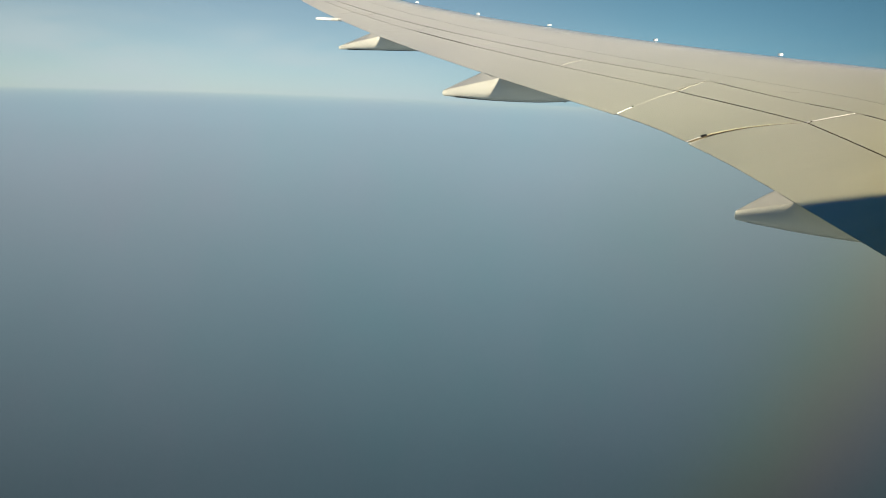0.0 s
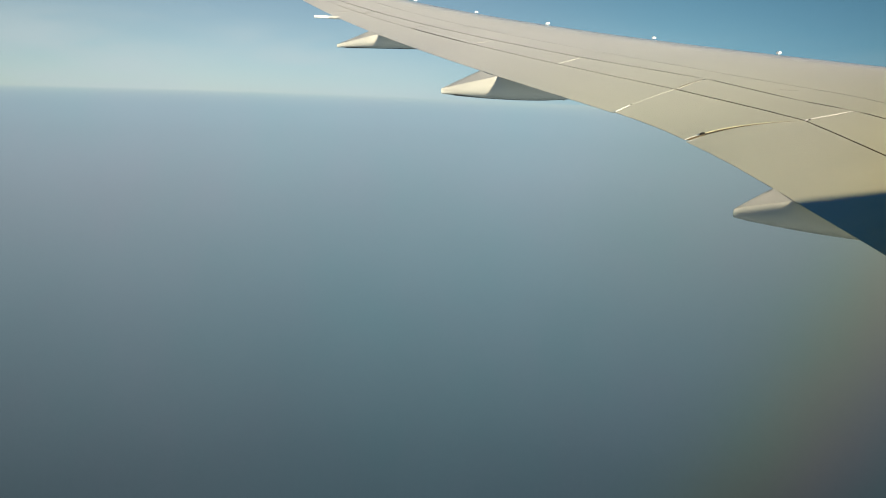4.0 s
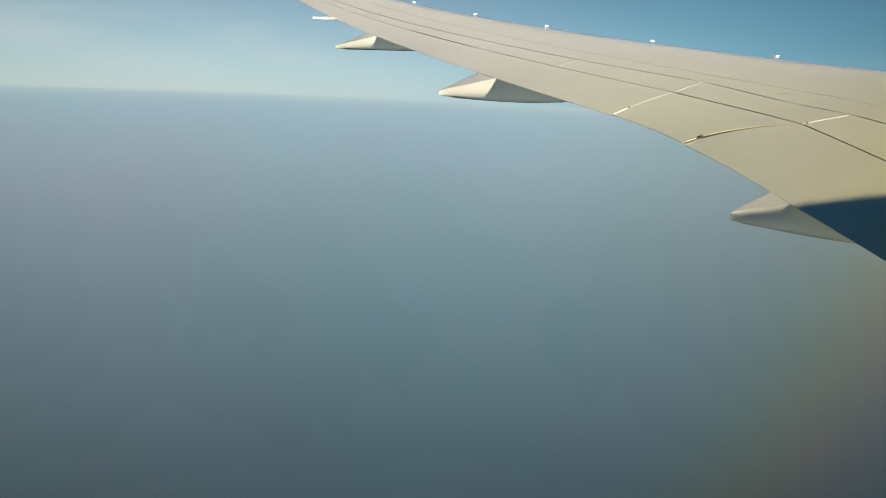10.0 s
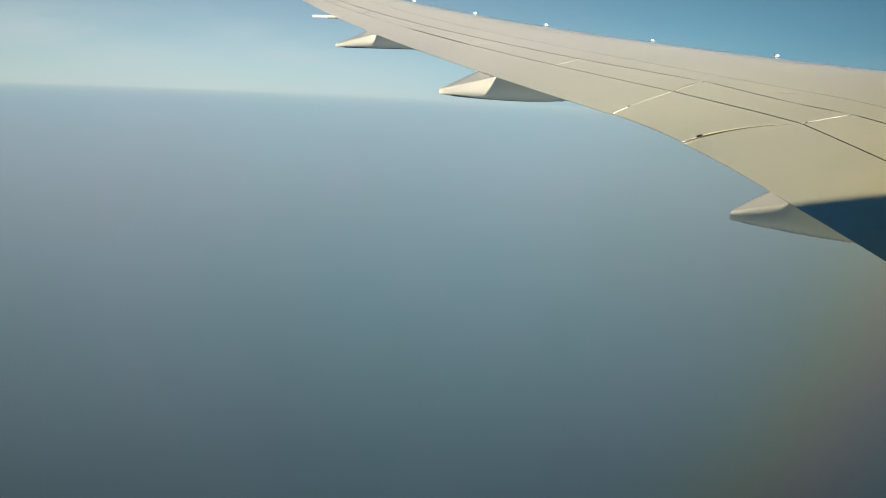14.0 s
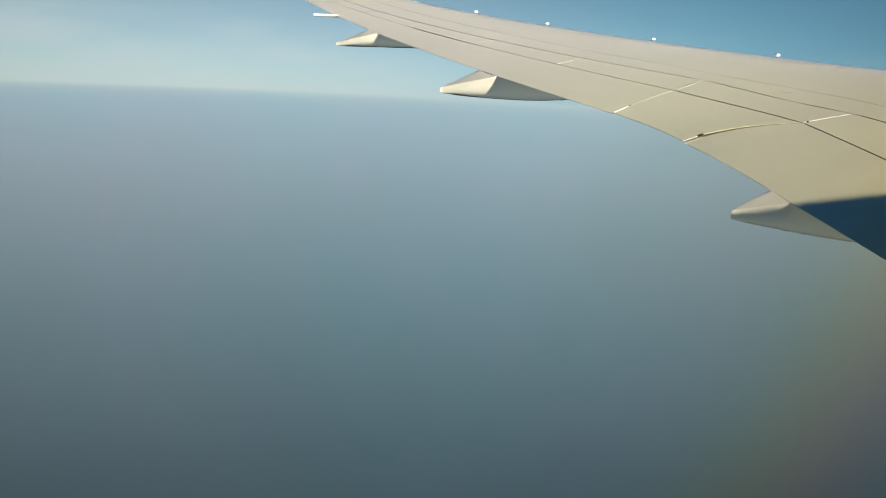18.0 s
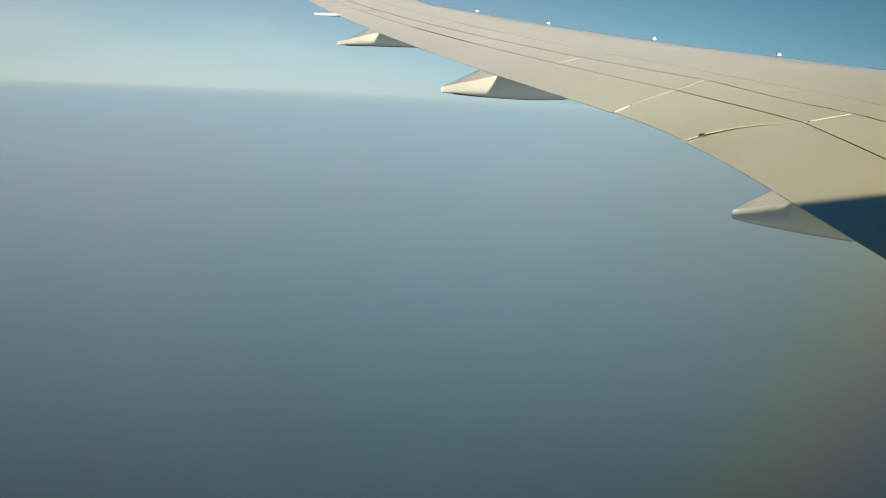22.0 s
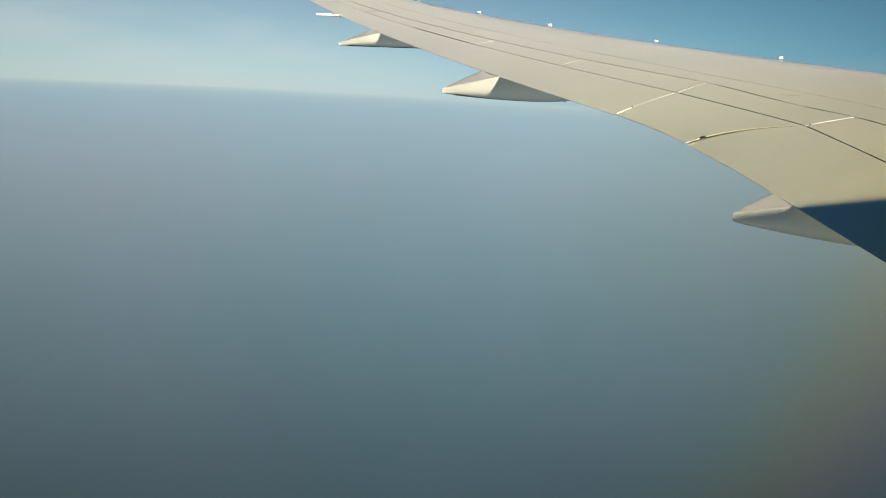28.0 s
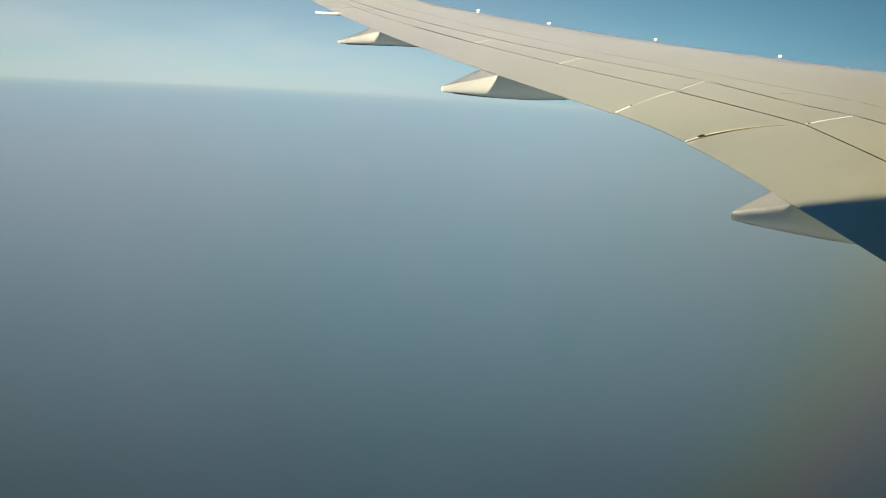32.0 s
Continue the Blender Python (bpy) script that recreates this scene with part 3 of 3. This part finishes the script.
UP = 0.012
inboard_flap = panel("inboard_flap", straight(0.05, 0.05), lambda w: edge_a(w) - 0.010 - 0.020 * min(1.0, max(0.0, 1.7 - 2 * w)), trim, flap_fore, lambda y, s: depth(y, s - trim(y)), FLAP, "pale grey inner flap, partly in the fuselage's shadow", ns=8)
flaperon = panel("flaperon", lambda w: edge_a(w) - 0.004, lambda w: edge_b(w) - 0.010, trim, flap_fore, lambda y, s: depth(y, s - trim(y)), OUTER, "pale grey flaperon standing slightly proud of the flaps", ns=8, edge=EDGE, raised=deflect)
outboard_flap = panel("outboard_flap", lambda w: edge_b(w) + 0.010, straight(21.04, 20.8, -0.012), trim, flap_fore, lambda y, s: depth(y, s - trim(y)), OUTER, ns=8)
aileron = panel("aileron", straight(21.04, 20.8, 0.012), straight(TIP_Y, TIP_Y), trim, flap_fore, lambda y, s: depth(y, s - trim(y)), OUTER, ns=8)


# black strips below the flap joints, added to darken the open gaps
ribbon("joint_shade", [top(edge_a(w) - 0.012, w * 0.136, -0.02) for w in [0.03 + 0.95 * i / 12 for i in range(13)]], 0.05, 0.004, BLACK, inboard_flap, "black strip for the shade between flap and flaperon")
ribbon("joint_shade", [top(edge_b(w), w * 0.140, -0.02) for w in [0.12 + 0.86 * i / 8 for i in range(9)]], 0.05, 0.004, BLACK, outboard_flap)


def joint(owner, y0, s0, y1, s1, width, height=0.006, n=6):
    return ribbon("joint_seal", [top(y0 + (y1 - y0) * i / n, s0 + (s1 - s0) * i / n) for i in range(n + 1)], width, height, SEAL, owner, "cream rubber seal", taper=0.5)


# light seals in the chordwise joints
S_A, F_A = spoiler_aft(7.25), spoiler_fore(7.39)
S_B, F_B = 0.140, 0.230
joint(spoilers[7.25], 7.258, S_A + 0.001, 7.39, F_A - 0.003, 0.014, 0.005)
joint(spoilers[9.29], 9.30, S_B + 0.003, 9.70, 0.234, 0.006, 0.002)
joint(spoilers[11.72], 11.73, S_B + 0.003, 12.04, F_B - 0.002, 0.010, 0.003)
joint(spoilers[14.34], 14.35, S_B + 0.003, 14.60, F_B - 0.002, 0.013, 0.004)
joint(spoilers[17.05], 17.06, S_B + 0.006, 17.35, F_B - 0.004, 0.012, 0.003)
joint(aileron, 21.03, 0.004, 20.97, 0.072, 0.012, 0.003)
joint(aileron, 20.93, 0.085, 20.75, 0.158, 0.014, 0.003)
joint(outer_panel, 20.45, 0.218, 20.35, 0.232, 0.022)


def along(edge, w, s_end, shift=0.0, lifted=True):
    """A point on the upper side along a flap's end, w from its trailing edge (0) to its fore edge (1)."""
    return top(edge(w) + shift, w * s_end, deflect(w * s_end) if lifted else 0.0)


ribbon("edge_seal", [along(edge_a, w, S_A, 0.002) for w in [0.0, 0.05, 0.10, 0.145]], 0.010, 0.003, WHITE, flaperon, "white end seal")
# pale strip stands in for the sky's reflection on the inner flap's end
ribbon("edge_seal", [along(edge_a, w, S_A, -0.050, False) for w in [0.0, 0.05, 0.1, 0.16]], 0.011, 0.0015, SEAL, inboard_flap, "pale strip for the sky's reflection on the flap's end", taper=0.6)
ribbon("primer_strip", [along(edge_a, w, S_A, 0.004) for w in [0.195 + 0.79 * i / 14 for i in range(15)]], 0.012, 0.005, PRIMER, flaperon, "yellow primer strip along the flaperon's end", taper=0.9)
ribbon("end_gap", [along(edge_a, w, S_A, -0.020, False) for w in [0.20 + 0.45 * i / 8 for i in range(9)]], 0.012, 0.005, BLACK, inboard_flap, "dark gap", taper=0.9)
ribbon("edge_seal", [along(edge_b, w, S_B) for w in [0.0, 0.08, 0.16, 0.23]], 0.015, 0.006, WHITE, outboard_flap, "white end seal", sink=0.016)
ribbon("edge_seal", [along(edge_b, w, S_B) for w in [0.98 - 0.7 * i / 8 for i in range(9)]], 0.006, 0.0016, SEAL, outboard_flap, "cream rubber seal", taper=0.9)
ribbon("rubber_stop", [along(edge_a, w, S_A, 0.002) for w in [0.145, 0.16, 0.18, 0.195]], 0.028, 0.014, BLACK, flaperon, "black rubber stop in the flap joint")
ribbon("rubber_stop", [along(edge_b, w, S_B) for w in [0.232, 0.243, 0.255]], 0.02, 0.010, BLACK, outboard_flap, "black rubber stop")
ribbon("rubber_stop", [top(7.264, S_A + 0.0055), top(7.266, S_A + 0.0068), top(7.268, S_A + 0.008)], 0.014, 0.0065, BLACK, spoilers[7.25], "black rubber stop")


# small scuffs and a fastener on the shroud panel
SCUFF = paint("grey_scuff", (0.40, 0.385, 0.35), 0.55, vary=0.1, scale=14)
ribbon("scuff_mark", [top(8.62 + 0.13 * i / 4, 0.262 - 0.0035 * i) for i in range(5)], 0.03, 0.0015, SCUFF, shroud, "faint grey scuff on the wing skin")
ribbon("fastener", [top(10.9, 0.242), top(10.95, 0.2405)], 0.018, 0.003, SCUFF, shroud)


def flap_fairing(y_in, width, tail, te, floor_curve, length, label, full=0.7, lean=0.0, material=PALE, edging=1.0):
    """A canoe fairing under the flap whose tail sticks out behind the trailing edge. tail: x, upper z; te: x, z of its ridge at the trailing edge."""
    x0, zt = tail
    y_out = y_in + width
    secs = []
    xs = [x0 + (te[0] - x0) * (i / 14) for i in range(15)] + [te[0] + (x0 + length - te[0]) * (i / 16) for i in range(1, 17)]
    for x in xs:
        k = min((x - x0) / (te[0] - x0), 1.0)
        k_out = min((x - x0) / (te_x(y_out) - x0), 1.0)
        hi = zt + (te[1] - zt) * k
        hi_out = zt + (te_z(y_out) + 0.002 - zt) * k_out
        lo = floor_curve(x)
        half = width * (0.035 + 0.465 * (0.4 * math.sin(k * math.pi / 2) + 0.6 * k))
        nose = min(1.0, (x0 + length - x) / (0.35 * length)) ** 0.5
        half *= max(nose, 0.05)
        out = width * (0.035 + 0.465 * (full * math.sin(k_out * math.pi / 2) + (1 - full) * k_out)) * max(nose, 0.05)
        rise = hi_out - hi
        yc = y_in + width / 2 + (width * 0.5 - half) * -0.15
        h = hi - lo
        loop = []
        r = min(0.008, half * 0.3)
        for sgn in (-1, 1):
            up = rise if sgn > 0 else 0.0
            w = out if sgn > 0 else half
            e = half * (1 - lean * (1 - k)) if sgn < 0 else out
            side = [(e - r, hi + up), (e - 0.3 * r, hi + up - 0.3 * r), (e, hi + up - r), (w, hi - 0.40 * h), (w * 0.97, hi - 0.6 * h), (w * 0.86, hi - 0.8 * h),
                    (w * 0.62, hi - 0.93 * h), (w * 0.3, hi - 0.99 * h)]
            if sgn < 0:
                for f in (0.5, 0.12):
                    loop.append((x, yc - (e - r) + (e + out - 2 * r) * f, hi + rise * f))
            if sgn > 0:
                side = side[::-1]
            loop += [(x, yc + sgn * a, b) for a, b in side]
            if sgn > 0:
                near = half * (1 - lean * (1 - k))
                loop.append((x, yc - (near - r) + (near + out - 2 * r) * 0.88, hi + rise * 0.88))
            if sgn < 0:
                loop.append((x, yc, lo))
        secs.append(loop)
    # rounded tail
    end = secs[0]
    zm, y_tip = sum(q[2] for q in end) / len(end), min(q[1] for q in end)
    for t in (0.25, 0.5, 0.75, 0.95):
        secs.insert(0, [(q[0] - 0.02 * t, y_tip + (q[1] - y_tip) * (1 - 0.95 * t), zm + (q[2] - zm) * math.sqrt(1 - 0.85 * t * t)) for q in end])
    vv, ff = rings(secs)
    fairing = part("flap_track_fairing", vv, ff, material, airplane, label)
    # dark strip painted in for the shade along the lower edge
    keel = [Vector(min(q, key=lambda c: c[2])) for q in secs[7:-3]]
    vv, ff = rings([[q + Vector((0, b, d)) for b, d in ((-0.17 * width * edging, 0.010 * edging), (-0.17 * width * edging, 0.0), (0.03, -0.006 * edging), (0.03, 0.004 * edging))] for q in keel])
    part("lower_shade", vv, ff, BLACK, fairing, "thin dark strip for the shade along the lower edge")
    return fairing


flap_fairing(5.44, 0.30, (2.43, -0.980), (2.822, -0.889), lambda x: -1.055 - 0.208 * (x - 2.43) + 0.050 * (x - 2.43) ** 2, 3.2,
             "pale canoe-shaped flap fairing at the shadow's edge", 0.3, 0.45, FAIRING, 0.4)
middle_fairing = flap_fairing(11.65, 0.58, (0.295, -0.281), (1.14, -0.072), lambda x: -0.438 + (0.036 if x < 1.68 else 0.085) * (x - 1.68) ** 2, 3.6,
             "pale canoe-shaped flap fairing with a sunlit tail")
flap_fairing(17.05, 0.62, (-1.95, 0.500), (-1.07, 0.714), lambda x: 0.425 + 0.008 * (x + 1.9), 3.2,
             "pale canoe-shaped flap fairing with a sunlit tail")


vv, ff = rings([[(2.22 + a * k, 11.86 + b * k, -0.413 - d) for a, b in ((-0.012, -0.012), (0.012, -0.012), (0.012, 0.012), (-0.012, 0.012))] for d, k in ((-0.02, 1.0), (0.010, 0.9), (0.016, 0.5))])
part("drain_stub", vv, ff, SCUFF, middle_fairing, "small dark drain under the fairing")
vv, ff = rings([[(1.285 + r * math.cos(a * math.tau / 10), 11.655 - d, -0.240 + 1.3 * r * math.sin(a * math.tau / 10)) for a in range(10)] for d, r in ((-0.004, 0.009), (0.003, 0.008), (0.005, 0.005))])
part("drain_hole", vv, ff, SCUFF, middle_fairing, "small grey drain plug in the fairing's side")


def tube(x0, x1, y, z, r0, r1, n=14):
    return rings([[(x, y + r * math.cos(a * math.tau / n), z + r * math.sin(a * math.tau / n)) for a in range(n)] for x, r in
                  ((x0, r0 * 0.85), (x0 + 0.01, r0), (x0 + 0.5 * (x1 - x0), r0), (x1, r1))])


vv, ff = tube(-2.90, -2.50, 20.3, 1.258, 0.037, 0.039)
nozzle = part("fuel_nozzle", vv, ff, WHITE, airplane, "white fuel dump pipe behind the trailing edge")
vv, ff = tube(-2.50, -2.22, 20.3, 1.255, 0.042, 0.048)
part("nozzle_collar", vv, ff, GREY, nozzle)

# small white fittings along the leading edge
for y, wide in ((23.98, 0.10), (21.38, 0.10), (18.97, 0.095), (16.20, 0.085), (13.80, 0.08)):
    q = top(y, 1.0, 0.042)
    r = wide / 2
    ring = lambda k, zz: [(q.x + k * r * a, q.y + k * r * b, q.z + zz) for a, b in
                          ((-1, -.6), (-.6, -1), (.6, -1), (1, -.6), (1, .6), (.6, 1), (-.6, 1), (-1, .6))]
    vv, ff = rings([ring(0.9, -0.022), ring(1, -0.016), ring(1, 0.014), ring(0.88, 0.022)])
    fitting = part("leading_edge_fitting", vv, ff, WHITE, airplane, "small white block on the leading edge")
    vv, ff = rings([ring(0.12, -0.09), ring(0.12, -0.02)])
    part("bracket", vv, ff, GREY, fitting)

# ---- fuselage with the one window that the view goes through ----
AXIS_Y, AXIS_Z, R_OUT, R_IN = -2.87, -0.40, 3.10, 2.97
TAIL_X, NOSE_X = -14.0, 26.0
xs = [TAIL_X, -9, -4, -1, -0.17, -0.13, 0.15, 0.19, 1, 4, 8, 12, 16, 20, NOSE_X]
W0, W1 = 4, 7
lowz, highz = -0.30, 0.13
ang = lambda z: math.asin((z - AXIS_Z) / R_OUT)
a0, a1 = ang(lowz), ang(highz)
angles = [a0, a0 + 0.012, a1 - 0.012, a1] + [a1 + (math.tau - (a1 - a0)) * i / 44 for i in range(1, 44)]
nA, nX = len(angles), len(xs)


PITCH = math.tan(radians(3.91))


def hull(r):
    return [(x, AXIS_Y + r * math.cos(a), AXIS_Z + r * math.sin(a) + PITCH * x) for x in xs for a in angles]


vv = hull(R_OUT) + hull(R_IN)
off = nX * nA
ff = []
gone = lambda i, j: W0 <= i < W1 and j < 3 and not (i in (W0, W1 - 1) and j in (0, 2))
for i in range(nX - 1):
    for j in range(nA):
        k = (j + 1) % nA
        q = (i * nA + j, i * nA + k, (i + 1) * nA + k, (i + 1) * nA + j)
        if not gone(i, j):
            ff += [q, tuple(off + t for t in q[::-1])]
        else:
            for (p0, p1), (bi, bj) in zip(((q[0], q[1]), (q[1], q[2]), (q[2], q[3]), (q[3], q[0])), ((i - 1, j), (i, j + 1), (i + 1, j), (i, j - 1))):
                if not gone(bi, bj % nA):
                    ff.append((p0, p1, off + p1, off + p0))
ff += [tuple(range(nA)), tuple(range((nX - 1) * nA, nX * nA)), tuple(off + t for t in range(nA)), tuple(off + t for t in range((nX - 1) * nA, nX * nA))]
hull_ob = part("fuselage", vv, ff, HULL, airplane, "white painted fuselage with an open view through its window")
hull_ob.data.materials.append(LINING)
for poly in hull_ob.data.polygons:
    if all(math.hypot(hull_ob.data.vertices[t].co.y - AXIS_Y, hull_ob.data.vertices[t].co.z - AXIS_Z - PITCH * hull_ob.data.vertices[t].co.x) < R_IN + 0.01 for t in poly.vertices):
        poly.material_index = 1

# the window's frame and acrylic pane, set in the opening and leaning with the hull
PANE_X, PANE_Y, PANE_Z, LEAN = 0.01, 0.175, -0.085, 5.5


def rounded(w, h, r, n=6):
    """A rounded rectangle in the pane's plane."""
    pts = []
    for cx, cz, a0 in ((w - r, h - r, 0), (r - w, h - r, 90), (r - w, r - h, 180), (w - r, r - h, 270)):
        pts += [(cx + r * math.cos(radians(a0 + 90 * i / n)), cz + r * math.sin(radians(a0 + 90 * i / n))) for i in range(n + 1)]
    return pts


def slab(outer, y0, y1):
    return rings([[(x, y0, z) for x, z in outer], [(x, y1, z) for x, z in outer]])


inner, outer = rounded(0.145, 0.180, 0.06), rounded(0.185, 0.222, 0.08)
loops = [[(x, -0.018, z) for x, z in inner], [(x, -0.022, z) for x, z in outer], [(x, 0.022, z) for x, z in outer], [(x, 0.018, z) for x, z in inner]]
k = len(inner)
frame_faces = [(a * k + i, a * k + (i + 1) % k, ((a + 1) % 4) * k + (i + 1) % k, ((a + 1) % 4) * k + i) for a in range(4) for i in range(k)]
window = part("cabin_window", [q for ring in loops for q in ring], frame_faces, LINING, airplane, "pale plastic window frame around a clear pane")
window.matrix_local = pose(PANE_X, PANE_Y, PANE_Z, LEAN, 0, 0)
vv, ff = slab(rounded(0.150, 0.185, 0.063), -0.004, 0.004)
pane = part("pane", vv, ff, acrylic(), window, "clear acrylic pane with stress tints, painted glare and lens vignette", smooth=False)
pane.visible_shadow = False
